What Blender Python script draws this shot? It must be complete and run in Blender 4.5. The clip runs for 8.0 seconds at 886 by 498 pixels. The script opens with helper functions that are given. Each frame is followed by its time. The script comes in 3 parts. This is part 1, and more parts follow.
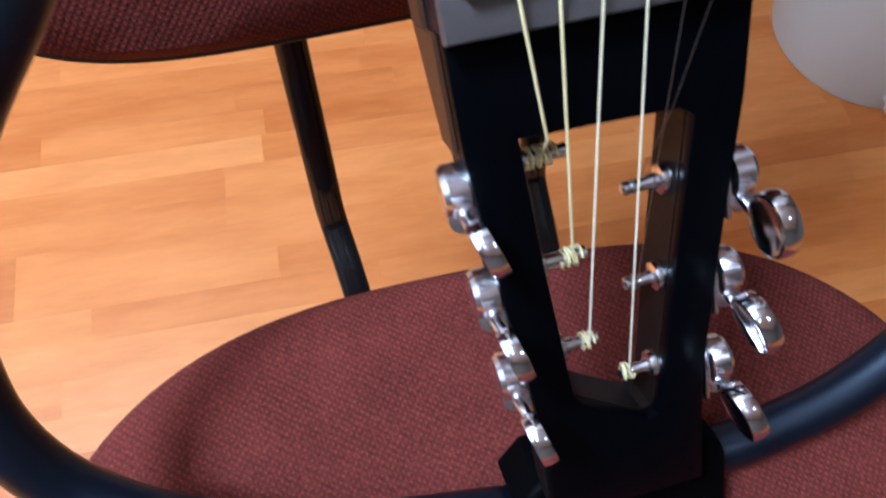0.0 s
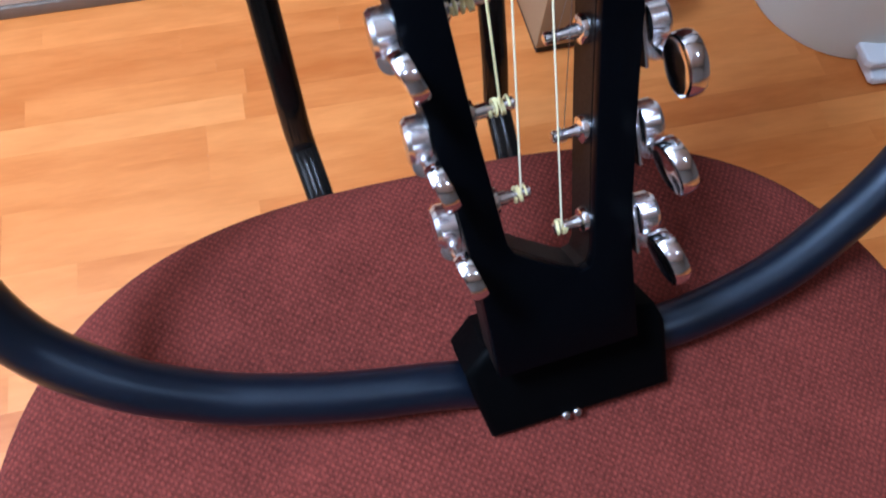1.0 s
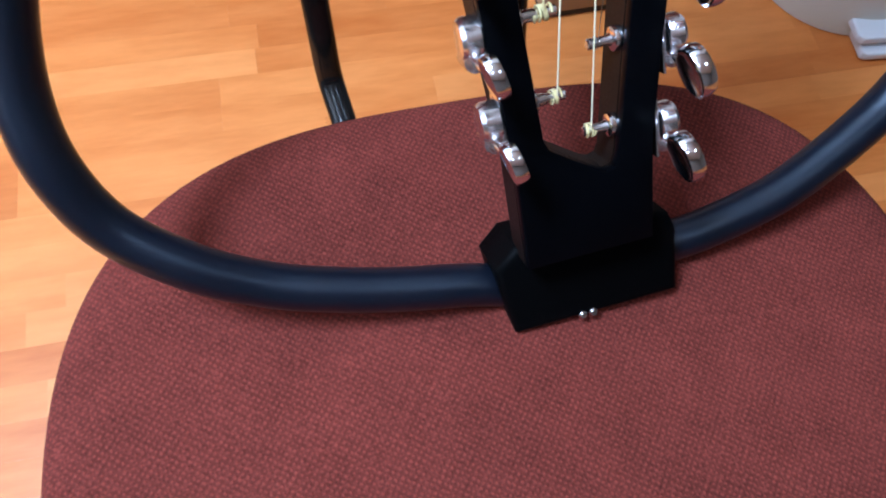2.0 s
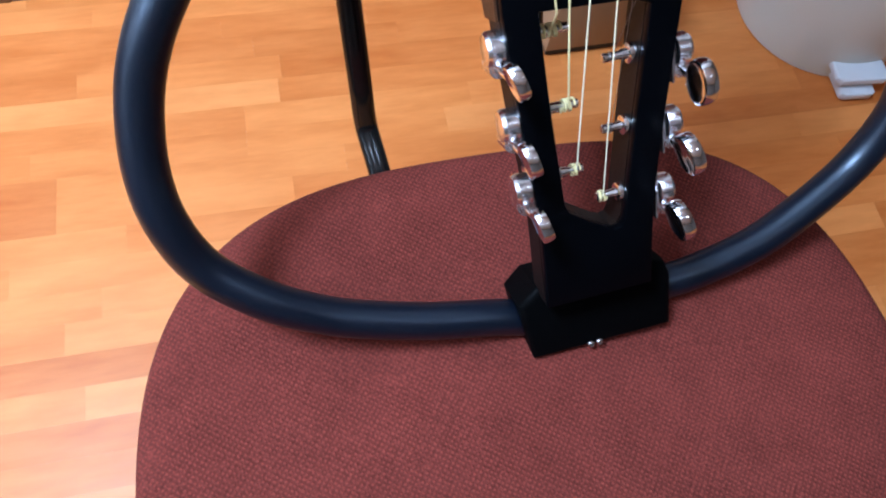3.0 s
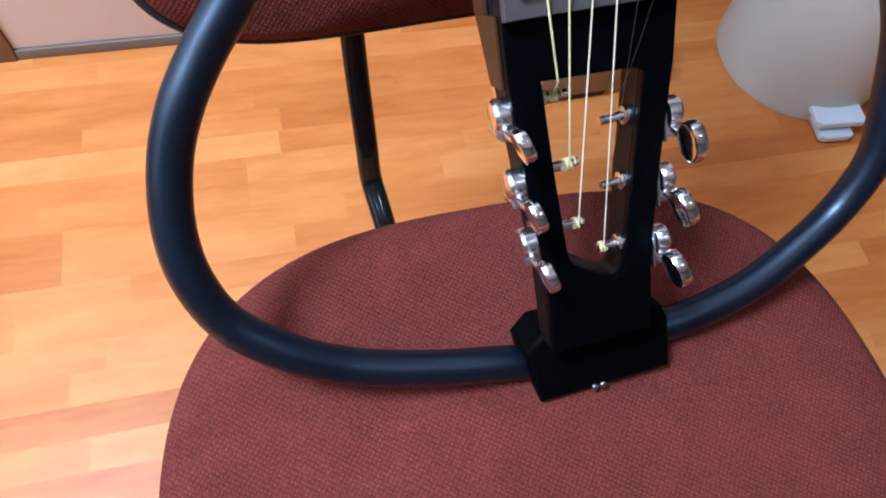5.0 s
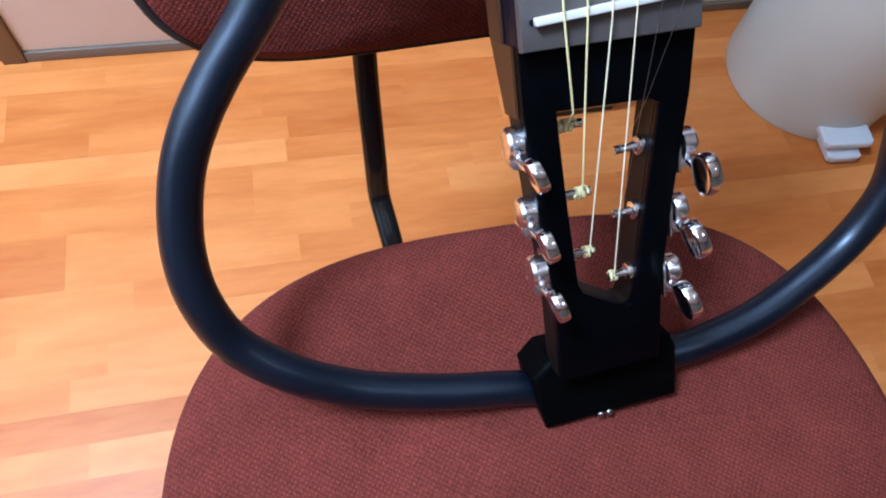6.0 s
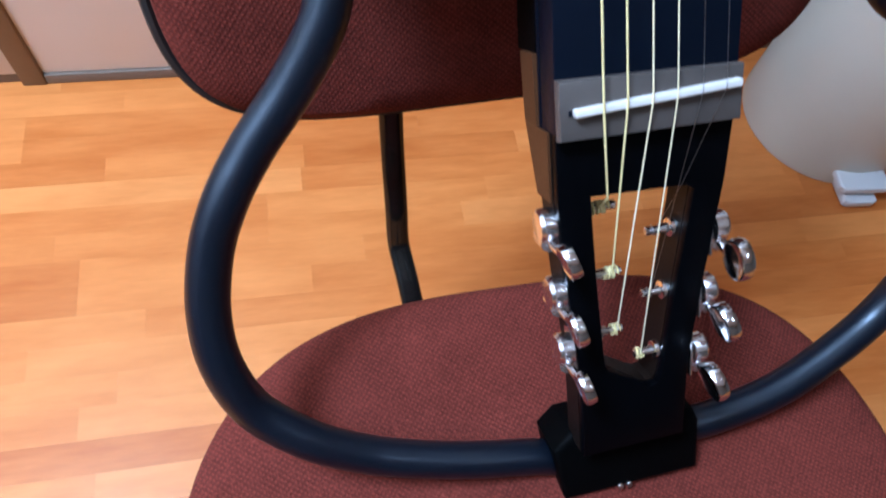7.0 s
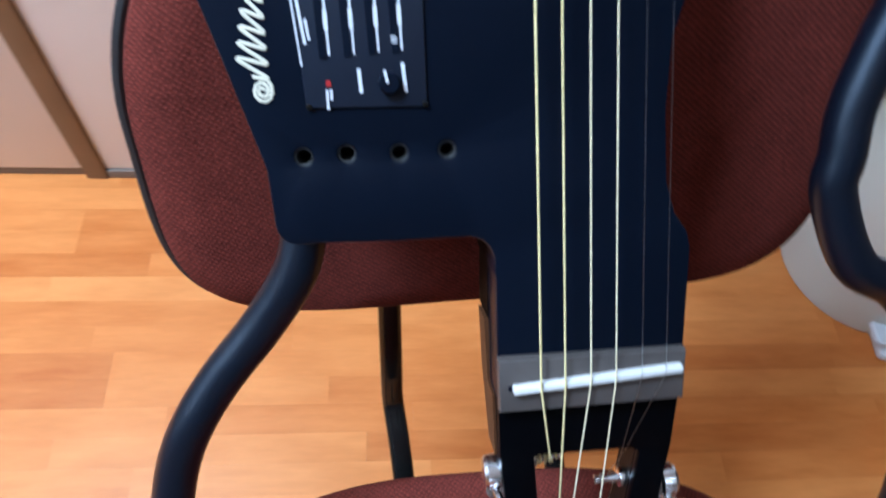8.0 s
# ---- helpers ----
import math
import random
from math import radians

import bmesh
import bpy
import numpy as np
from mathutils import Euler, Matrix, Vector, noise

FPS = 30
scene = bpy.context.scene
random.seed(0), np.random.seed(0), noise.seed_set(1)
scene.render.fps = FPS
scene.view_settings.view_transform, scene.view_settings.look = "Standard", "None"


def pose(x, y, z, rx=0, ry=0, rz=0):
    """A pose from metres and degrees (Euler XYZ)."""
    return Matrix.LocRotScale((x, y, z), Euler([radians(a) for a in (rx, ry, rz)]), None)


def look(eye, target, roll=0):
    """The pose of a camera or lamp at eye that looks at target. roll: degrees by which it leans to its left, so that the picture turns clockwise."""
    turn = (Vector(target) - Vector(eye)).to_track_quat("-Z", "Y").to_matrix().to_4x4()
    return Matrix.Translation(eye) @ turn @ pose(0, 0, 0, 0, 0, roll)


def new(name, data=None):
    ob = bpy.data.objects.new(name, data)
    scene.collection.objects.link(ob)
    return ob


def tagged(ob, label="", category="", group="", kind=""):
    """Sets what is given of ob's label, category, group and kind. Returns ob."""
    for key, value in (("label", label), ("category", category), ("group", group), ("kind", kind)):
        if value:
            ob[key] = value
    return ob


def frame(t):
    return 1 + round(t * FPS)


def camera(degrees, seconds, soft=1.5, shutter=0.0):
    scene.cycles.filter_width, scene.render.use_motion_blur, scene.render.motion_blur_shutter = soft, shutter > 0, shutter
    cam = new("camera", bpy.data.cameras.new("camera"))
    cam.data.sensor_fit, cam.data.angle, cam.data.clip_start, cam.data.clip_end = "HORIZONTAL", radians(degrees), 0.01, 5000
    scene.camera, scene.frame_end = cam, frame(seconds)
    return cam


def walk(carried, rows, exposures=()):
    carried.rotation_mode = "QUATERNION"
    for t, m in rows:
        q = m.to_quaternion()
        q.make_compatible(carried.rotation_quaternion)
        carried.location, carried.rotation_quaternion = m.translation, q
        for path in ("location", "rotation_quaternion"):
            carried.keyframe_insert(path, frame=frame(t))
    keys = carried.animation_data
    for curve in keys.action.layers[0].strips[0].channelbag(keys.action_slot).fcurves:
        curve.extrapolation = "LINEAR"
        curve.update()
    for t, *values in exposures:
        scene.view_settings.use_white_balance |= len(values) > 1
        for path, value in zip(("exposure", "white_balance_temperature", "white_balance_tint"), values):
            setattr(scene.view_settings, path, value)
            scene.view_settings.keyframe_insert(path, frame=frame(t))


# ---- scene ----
# camera: seconds, place in metres, turn in degrees
cam = camera(65.1, 8.0, soft=2.0, shutter=0.4)
ROWS = [
    (0.0, -0.0978, 0.0201, 0.7215, 23.62, -2.44, -19.01),
    (0.5, -0.0850, -0.0086, 0.7096, 23.18, -1.60, -19.85),
    (1.0, -0.0943, -0.0326, 0.7159, 23.01, -2.17, -20.03),
    (1.5, -0.1121, -0.0532, 0.7145, 20.52, -2.69, -19.12),
    (1.7, -0.1191, -0.0612, 0.7155, 21.64, -3.06, -19.05),
    (2.8, -0.1555, -0.0709, 0.7829, 21.92, -4.71, -18.84),
    (3.0, -0.1593, -0.0643, 0.7892, 22.27, -5.01, -18.45),
    (3.5, -0.1739, -0.0644, 0.7898, 22.56, -4.94, -19.03),
    (4.0, -0.1770, -0.0676, 0.7920, 23.34, -5.18, -19.46),
    (4.5, -0.1715, -0.0659, 0.8034, 25.18, -5.10, -20.04),
    (6.0, -0.1726, -0.0507, 0.8112, 25.90, -5.83, -18.43),
    (6.5, -0.1718, -0.0391, 0.8115, 25.93, -5.79, -18.17),
    (7.0, -0.1764, -0.0183, 0.8221, 26.57, -6.36, -16.68),
    (7.2, -0.1785, -0.0100, 0.8380, 27.03, -6.85, -16.72),
    (7.5, -0.1601, 0.0006, 0.8470, 28.56, -7.03, -16.55),
    (7.8, -0.1346, 0.0255, 0.8691, 30.97, -5.42, -15.16),
    (8.0, -0.1201, 0.0398, 0.8855, 30.46, -4.56, -10.14),
]
walk(cam, [(t, pose(x, y, z, rx, ry, rz)) for t, x, y, z, rx, ry, rz in ROWS],
     exposures=((0.0, -0.02, 6500, 20), (1.0, 0.04, 6500, 18), (3.5, 0.11, 6500, 17), (4.5, 0.13, 6500, 17), (6.5, 0.02, 6500, 16), (7.3, -0.06, 6500, 14), (8.0, -0.06, 6500, 12)))

# the room stands turned against the chair, about the foot of the oak upright
ROOM_TURN = radians(-7.5)
ROOM = Matrix.Translation((-0.4384, 0.7274, 0)) @ Matrix.Rotation(ROOM_TURN, 4, "Z") @ Matrix.Translation((0.4095, -0.684, 0))


# ---- light: a ceiling lamp, two small ceiling spots and daylight from a window ----
world = bpy.data.worlds.new("world")
scene.world = world
world.use_nodes = True
sky = world.node_tree.nodes.new("ShaderNodeTexSky")
sky.sky_type, sky.sun_disc = "NISHITA", False
sky.sun_elevation, sky.sun_rotation = radians(40), radians(90)
world.node_tree.links.new(sky.outputs["Color"], world.node_tree.nodes["Background"].inputs["Color"])
world.node_tree.nodes["Background"].inputs["Strength"].default_value = 0.1


def area_lamp(name, m, sx, sy, watts, colour):
    data = bpy.data.lights.new(name, "AREA")
    data.shape, data.size, data.size_y, data.energy, data.color = "RECTANGLE", sx, sy, watts, colour
    ob = new(name, data)
    ob.matrix_world = ROOM @ m
    return ob


WINDOW_Y, WINDOW_Z = -0.04, 1.60
LAMP_X, LAMP_Y = -0.92, 0.20
area_lamp("window_daylight", look((-1.46, WINDOW_Y, WINDOW_Z), (0.0, 0.0, 0.45)), 1.2, 1.20, 11, (0.66, 0.80, 1.0))
area_lamp("ceiling_lamp_light", look((LAMP_X, LAMP_Y, 2.30), (LAMP_X, LAMP_Y, 0)), 0.50, 0.50, 95, (0.465, 0.69, 1.0))
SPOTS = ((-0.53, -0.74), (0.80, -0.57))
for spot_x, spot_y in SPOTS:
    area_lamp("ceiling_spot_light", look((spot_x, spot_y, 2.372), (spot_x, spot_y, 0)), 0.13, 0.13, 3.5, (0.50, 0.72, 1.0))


# ---- materials ----
def mat(name, colour, rough=0.5, metal=0.0):
    m = bpy.data.materials.new(name)
    m.use_nodes = True
    b = m.node_tree.nodes["Principled BSDF"]
    b.inputs["Base Color"].default_value = (*colour, 1)
    b.inputs["Roughness"].default_value = rough
    b.inputs["Metallic"].default_value = metal
    return m


def node(m, kind, **values):
    n = m.node_tree.nodes.new(kind)
    for key, value in values.items():
        n.inputs[key.replace("_", " ")].default_value = value
    return n


def link(m, a, b):
    m.node_tree.links.new(a, b)


def bsdf(m):
    return m.node_tree.nodes["Principled BSDF"]


def coords(m, scale=(1, 1, 1), turn=0.0, kind="Object"):
    tc = m.node_tree.nodes.new("ShaderNodeTexCoord")
    mp = node(m, "ShaderNodeMapping", Scale=scale, Rotation=(0, 0, turn))
    link(m, tc.outputs[kind], mp.inputs["Vector"])
    return mp.outputs["Vector"]


def ramp(m, source, stops):
    r = m.node_tree.nodes.new("ShaderNodeValToRGB")
    while len(r.color_ramp.elements) < len(stops):
        r.color_ramp.elements.new(0.5)
    for e, (p, c) in zip(r.color_ramp.elements, stops):
        e.position, e.color = p, (*c, 1)
    link(m, source, r.inputs["Fac"])
    return r.outputs["Color"]


def bump(m, height, strength, distance):
    b = node(m, "ShaderNodeBump", Strength=strength, Distance=distance)
    link(m, height, b.inputs["Height"])
    link(m, b.outputs["Normal"], bsdf(m).inputs["Normal"])


def noise_tex(m, vector, scale, detail=4.0, rough=0.55):
    n = node(m, "ShaderNodeTexNoise", Scale=scale, Detail=detail, Roughness=rough)
    link(m, vector, n.inputs["Vector"])
    return n.outputs["Fac"]


def mix(m, fac, a, b, blend="MIX"):
    n = m.node_tree.nodes.new("ShaderNodeMix")
    n.data_type, n.blend_type = "RGBA", blend
    for source, socket in ((fac, n.inputs[0]), (a, n.inputs[6]), (b, n.inputs[7])):
        if isinstance(source, (int, float)):
            socket.default_value = source
        elif isinstance(source, tuple):
            socket.default_value = (*source, 1)
        else:
            link(m, source, socket)
    return n.outputs[2]


def worn(name, colour, other, rough, metal=0.0, scale=60.0, bumpy=0.0, rough_spread=0.12):
    """A plain surface with blotches of a second colour, uneven gloss and fine relief."""
    m = mat(name, colour, rough, metal)
    v = coords(m)
    big, fine = noise_tex(m, v, scale * 0.2), noise_tex(m, v, scale * 8, 2.0)
    link(m, mix(m, big, colour, other), bsdf(m).inputs["Base Color"])
    r = node(m, "ShaderNodeMapRange", To_Min=rough - rough_spread, To_Max=rough + rough_spread)
    link(m, fine, r.inputs["Value"])
    link(m, r.outputs["Result"], bsdf(m).inputs["Roughness"])
    if bumpy:
        bump(m, fine, 0.4, bumpy)
    return m


def fabric(name, dark, light, pitch=0.0026):
    """Woven upholstery: two crossed waves of yarn, flecked."""
    m = mat(name, light, 0.95)
    v = coords(m, turn=radians(38))
    waves = []
    for axis in ("X", "Y"):
        w = node(m, "ShaderNodeTexWave", Scale=0.314 / pitch, Distortion=1.1, Detail=2.0, Detail_Scale=1.5)
        w.bands_direction = axis
        link(m, v, w.inputs["Vector"])
        waves.append(w.outputs["Fac"])
    mul = m.node_tree.nodes.new("ShaderNodeMath")
    mul.operation = "MULTIPLY"
    link(m, waves[0], mul.inputs[0])
    link(m, waves[1], mul.inputs[1])
    fleck, cloud, patch = noise_tex(m, v, 520, 3.0, 0.75), noise_tex(m, v, 11, 4.0, 0.6), noise_tex(m, v, 45, 3.0, 0.6)
    base = mix(m, mul.outputs[0], dark, light)
    base = mix(m, 0.42, base, ramp(m, fleck, [(0.32, tuple(c * 0.35 for c in dark)), (0.5, tuple(c * 0.62 for c in light)), (0.68, tuple(c * 1.5 for c in light))]))
    base = mix(m, 0.25, base, ramp(m, cloud, [(0.3, tuple(c * 0.50 for c in light)), (0.7, tuple(c * 1.05 for c in light))]))
    base = mix(m, 0.10, base, ramp(m, patch, [(0.35, tuple(c * 0.40 for c in light)), (0.65, tuple(c * 1.15 for c in light))]))
    link(m, base, bsdf(m).inputs["Base Color"])
    bsdf(m).inputs["Specular IOR Level"].default_value = 0.15
    bump(m, mul.outputs[0], 0.45, 0.0008)
    return m


def laminate(name):
    """Cherry laminate strips: each strip its own tone, with soft streaks and blotches of grain."""
    m = mat(name, (0.520, 0.230, 0.080), 0.32)
    info = m.node_tree.nodes.new("ShaderNodeObjectInfo")
    tone_in = m.node_tree.nodes.new("ShaderNodeSeparateColor")
    link(m, info.outputs["Color"], tone_in.inputs["Color"])
    v = coords(m, (1.0, 5.0, 5.0), kind="Object")
    off = node(m, "ShaderNodeVectorMath")
    off.operation = "ADD"
    mul = node(m, "ShaderNodeMath")
    mul.operation = "MULTIPLY"
    mul.inputs[1].default_value = 40.0
    link(m, info.outputs["Random"], mul.inputs[0])
    link(m, v, off.inputs[0])
    link(m, mul.outputs[0], off.inputs[1])
    grain = noise_tex(m, off.outputs[0], 26.0, 6.0, 0.65)
    streak = noise_tex(m, off.outputs[0], 7.0, 3.0)
    tone = ramp(m, tone_in.outputs["Red"], [(0.0, (0.530, 0.127, 0.022)), (0.35, (0.655, 0.183, 0.039)), (0.7, (0.770, 0.247, 0.060)), (1.0, (0.884, 0.333, 0.098))])
    c = mix(m, 0.28, tone, ramp(m, grain, [(0.3, (0.510, 0.127, 0.026)), (0.7, (0.811, 0.274, 0.074))]))
    c = mix(m, 0.32, c, ramp(m, streak, [(0.35, (0.551, 0.137, 0.026)), (0.65, (0.863, 0.310, 0.090))]))
    link(m, c, bsdf(m).inputs["Base Color"])
    r = node(m, "ShaderNodeMapRange", To_Min=0.30, To_Max=0.46)
    link(m, grain, r.inputs["Value"])
    link(m, r.outputs["Result"], bsdf(m).inputs["Roughness"])
    bsdf(m).inputs["Specular IOR Level"].default_value = 0.22
    bump(m, grain, 0.10, 0.0005)
    return m


M_BLACK = worn("satin_black_paint", (0.0022, 0.0048, 0.0108), (0.0030, 0.0062, 0.0134), 0.36, scale=80, bumpy=0.00015)
# copies of the black, darkened to put in dark reflections on tail and block
M_BLOCK_DIM = worn("dimmed_black_moulding", (0.0010, 0.0012, 0.0014), (0.0016, 0.0018, 0.0020), 0.5, scale=80, bumpy=0.0002)
M_RAIL_DIM = worn("dimmed_black_rail", (0.0007, 0.0010, 0.0016), (0.0011, 0.0015, 0.0024), 0.36, scale=80, bumpy=0.00015)
M_SIDE = worn("dark_brown_stained_wood", (0.070, 0.025, 0.010), (0.095, 0.035, 0.014), 0.5, scale=120, bumpy=0.0002)
M_TAIL = worn("near_black_brown_wood", (0.0060, 0.0033, 0.0024), (0.0095, 0.0052, 0.0038), 0.5, scale=120, bumpy=0.0002)
M_TUBE = worn("black_foam_grip", (0.0011, 0.0030, 0.0078), (0.0017, 0.0042, 0.0102), 0.36, scale=180, bumpy=0.0002, rough_spread=0.03)
M_CHROME = worn("chrome_plate", (0.92, 0.92, 0.94), (0.84, 0.84, 0.87), 0.13, 1.0, scale=100, rough_spread=0.04)
M_CASE = worn("satin_chrome_plate", (0.97, 0.97, 0.98), (0.93, 0.93, 0.95), 0.22, 1.0, scale=100, rough_spread=0.05)
M_SCREW = worn("polished_steel", (0.75, 0.75, 0.76), (0.6, 0.6, 0.6), 0.18, 1.0, rough_spread=0.06)
M_BRASS = worn("wound_bronze_string", (0.96, 0.82, 0.42), (0.88, 0.73, 0.34), 0.4, 0.0, scale=400)
M_SILVER = worn("pale_wound_string", (0.96, 0.85, 0.56), (0.89, 0.77, 0.48), 0.4, 0.0, scale=400)
M_PLAIN = worn("plain_steel_string", (0.5, 0.5, 0.5), (0.4, 0.4, 0.4), 0.3, 1.0, scale=400)
M_BRIDGE = worn("grey_brown_rosewood", (0.050, 0.042, 0.038), (0.120, 0.100, 0.090), 0.5, scale=180, bumpy=0.0003)
M_EDGE = worn("bare_dark_edge", (0.022, 0.021, 0.020), (0.034, 0.032, 0.030), 0.6, scale=200)
M_SADDLE = worn("white_bone", (0.82, 0.80, 0.76), (0.74, 0.71, 0.66), 0.35, scale=100)
M_PANEL = worn("dark_blue_grey_plastic", (0.010, 0.014, 0.024), (0.013, 0.018, 0.03), 0.35, scale=90)
for m_dark, level in ((M_BLACK, 0.12), (M_TUBE, 0.72), (M_SIDE, 0.25), (M_TAIL, 0.2), (M_PANEL, 0.3), (M_BLOCK_DIM, 0.03), (M_RAIL_DIM, 0.06)):
    bsdf(m_dark).inputs["Specular IOR Level"].default_value = level
M_MARK = worn("white_print", (0.75, 0.76, 0.78), (0.66, 0.67, 0.7), 0.5)
M_LOGO = worn("cream_print", (0.78, 0.72, 0.56), (0.7, 0.64, 0.48), 0.45)
M_RED = worn("red_print", (0.5, 0.02, 0.02), (0.4, 0.02, 0.02), 0.4)
M_SEAT = fabric("burgundy_weave", (0.034, 0.0074, 0.0054), (0.265, 0.0483, 0.0330))
M_PIPING = worn("black_piping", (0.012, 0.011, 0.011), (0.02, 0.018, 0.018), 0.6, scale=150)
M_STEEL = worn("black_painted_steel", (0.006, 0.006, 0.006), (0.010, 0.010, 0.009), 0.15, scale=60, rough_spread=0.04)
M_FLOOR = laminate("cherry_laminate")
M_JOINT = worn("dark_joint", (0.14, 0.055, 0.02), (0.2, 0.08, 0.03), 0.6)
M_BIN = worn("pale_grey_green_plastic", (0.68, 0.67, 0.58), (0.62, 0.61, 0.53), 0.38, scale=30, bumpy=0.0002)
M_PEDAL = worn("white_plastic", (0.74, 0.75, 0.76), (0.66, 0.67, 0.68), 0.35, scale=60)
M_DOOR = worn("cream_laminate_panel", (0.82, 0.77, 0.70), (0.77, 0.72, 0.65), 0.45, scale=15)
M_POST = worn("brown_oak_trim", (0.24, 0.155, 0.088), (0.18, 0.11, 0.06), 0.5, scale=90, bumpy=0.0004)
M_CARTON = worn("tan_carton", (0.40, 0.275, 0.155), (0.34, 0.23, 0.125), 0.7, scale=40)
M_BASE = worn("grey_brown_skirting", (0.22, 0.17, 0.13), (0.17, 0.13, 0.10), 0.5, scale=50)
M_WALL = worn("beige_paper", (0.20, 0.18, 0.155), (0.17, 0.15, 0.13), 0.85, scale=20, bumpy=0.0005)
M_CEIL = worn("white_ceiling_paint", (0.66, 0.65, 0.63), (0.60, 0.59, 0.57), 0.9, scale=20)


def knitted(m, pitch):
    """Fine crossed ribs in the relief of a soft sleeve."""
    cells = node(m, "ShaderNodeTexVoronoi", Scale=1.0 / pitch)
    link(m, coords(m, (1.0, 1.0, 1.0), radians(45)), cells.inputs["Vector"])
    bump(m, cells.outputs["Distance"], 0.14, 0.0002)


knitted(M_TUBE, 0.0022)
# blue of the room's light, put into the sleeve's sheen
bsdf(M_TUBE).inputs["Specular Tint"].default_value = (0.70, 0.85, 1.0, 1.0)


# ---- mesh helpers ----
def mesh_of(name, bm, material, smooth=35):
    bmesh.ops.recalc_face_normals(bm, faces=bm.faces)
    me = bpy.data.meshes.new(name)
    bm.to_mesh(me)
    bm.free()
    if smooth:
        for p in me.polygons:
            p.use_smooth = True
        me.set_sharp_from_angle(angle=radians(smooth))
    me.materials.append(material)
    return me


def part(name, bm, material, parent, label="", smooth=35):
    """One mesh object under a thing or a part, in the thing's own coordinates."""
    ob = new(name, mesh_of(name, bm, material, smooth))
    ob.parent = parent
    return tagged(ob, label)


def thing(name, m, label, category, group="", kind=""):
    ob = new(name)
    ob.empty_display_size = 0.05
    ob.matrix_world = m
    return tagged(ob, label, category, group, kind)


def box(bm, x0, x1, y0, y1, z0, z1, bevel=0.0, seg=2):
    made = bmesh.ops.create_cube(bm, size=1.0, matrix=Matrix.Translation(((x0 + x1) / 2, (y0 + y1) / 2, (z0 + z1) / 2)) @ Matrix.Diagonal((x1 - x0, y1 - y0, z1 - z0, 1)))
    if bevel:
        edges = {e for v in made["verts"] for e in v.link_edges}
        bmesh.ops.bevel(bm, geom=list(edges), offset=bevel, segments=seg, affect="EDGES", profile=0.6)
    return bm


def lathe(bm, profile, m=Matrix(), segs=24):
    """Turns (radius, height) rows about z, closing the ends."""
    rings = []
    for r, h in profile:
        rings.append([bm.verts.new(m @ Vector((r * math.cos(2 * math.pi * k / segs), r * math.sin(2 * math.pi * k / segs), h))) for k in range(segs)])
    for a, b in zip(rings, rings[1:]):
        for k in range(segs):
            bm.faces.new((a[k], a[(k + 1) % segs], b[(k + 1) % segs], b[k]))
    bm.faces.new(rings[0][::-1])
    bm.faces.new(rings[-1])
    return bm


def spline(points, steps=8):
    """Catmull-Rom through the points."""
    p = [Vector(q) for q in points]
    p = [2 * p[0] - p[1]] + p + [2 * p[-1] - p[-2]]
    out = []
    for i in range(1, len(p) - 2):
        for k in range(steps):
            t = k / steps
            out.append(0.5 * (2 * p[i] + (p[i + 1] - p[i - 1]) * t + (2 * p[i - 1] - 5 * p[i] + 4 * p[i + 1] - p[i + 2]) * t * t + (3 * p[i] - p[i - 1] - 3 * p[i + 1] + p[i + 2]) * t ** 3))
    return out + [p[-2].copy()]


def sweep(bm, path, radius, segs=12, flat=1.0, side=None, across=None):
    """A tube along a path; flat squeezes it along side, or square to across."""
    path = [Vector(q) for q in path]
    ref = Vector(side) if side else Vector((0.13, 0.21, 0.97))
    rings = []
    for i, q in enumerate(path):
        d = (path[min(i + 1, len(path) - 1)] - path[max(i - 1, 0)]).normalized()
        u = (Vector(across).cross(d) if across else ref - d * ref.dot(d)).normalized()
        v = d.cross(u)
        rings.append([bm.verts.new(q + radius * (flat * math.cos(a) * u + math.sin(a) * v)) for a in (2 * math.pi * k / segs for k in range(segs))])
    for a, b in zip(rings, rings[1:]):
        for k in range(segs):
            bm.faces.new((a[k], a[(k + 1) % segs], b[(k + 1) % segs], b[k]))
    bm.faces.new(rings[0][::-1])
    bm.faces.new(rings[-1])
    return bm


def slab(bm, outline, c0, c1, bevel=0.0, holes=(), seg=2):
    """A plate with the given (x, y) outline between two heights; holes, circles (x, y, r) or loops of points, are cut right through."""
    loops = [list(outline)] + [h if len(h) > 3 else [(h[0] + h[2] * math.cos(k * math.pi / 8), h[1] + h[2] * math.sin(k * math.pi / 8)) for k in range(16)] for h in holes]
    edges = []
    for loop in loops:
        vs = [bm.verts.new((x, y, c1)) for x, y in loop]
        edges += [bm.edges.new((vs[i], vs[(i + 1) % len(vs)])) for i in range(len(vs))]
    if holes:
        faces = [f for f in bmesh.ops.triangle_fill(bm, edges=edges, use_beauty=True)["geom"] if isinstance(f, bmesh.types.BMFace)]
    else:
        faces = bmesh.ops.contextual_create(bm, geom=edges)["faces"]
    made = bmesh.ops.extrude_face_region(bm, geom=faces, use_keep_orig=True)["geom"]
    bmesh.ops.translate(bm, vec=(0, 0, c0 - c1), verts=[v for v in made if isinstance(v, bmesh.types.BMVert)])
    bmesh.ops.recalc_face_normals(bm, faces=bm.faces)
    if bevel:
        rim = [e for e in bm.edges if len(e.link_faces) == 2 and abs(e.verts[0].co.z - e.verts[1].co.z) < 1e-6 and e.calc_face_angle(0) > 1.0]
        bmesh.ops.bevel(bm, geom=rim, offset=bevel, segments=seg, affect="EDGES", profile=0.5)
    return bm


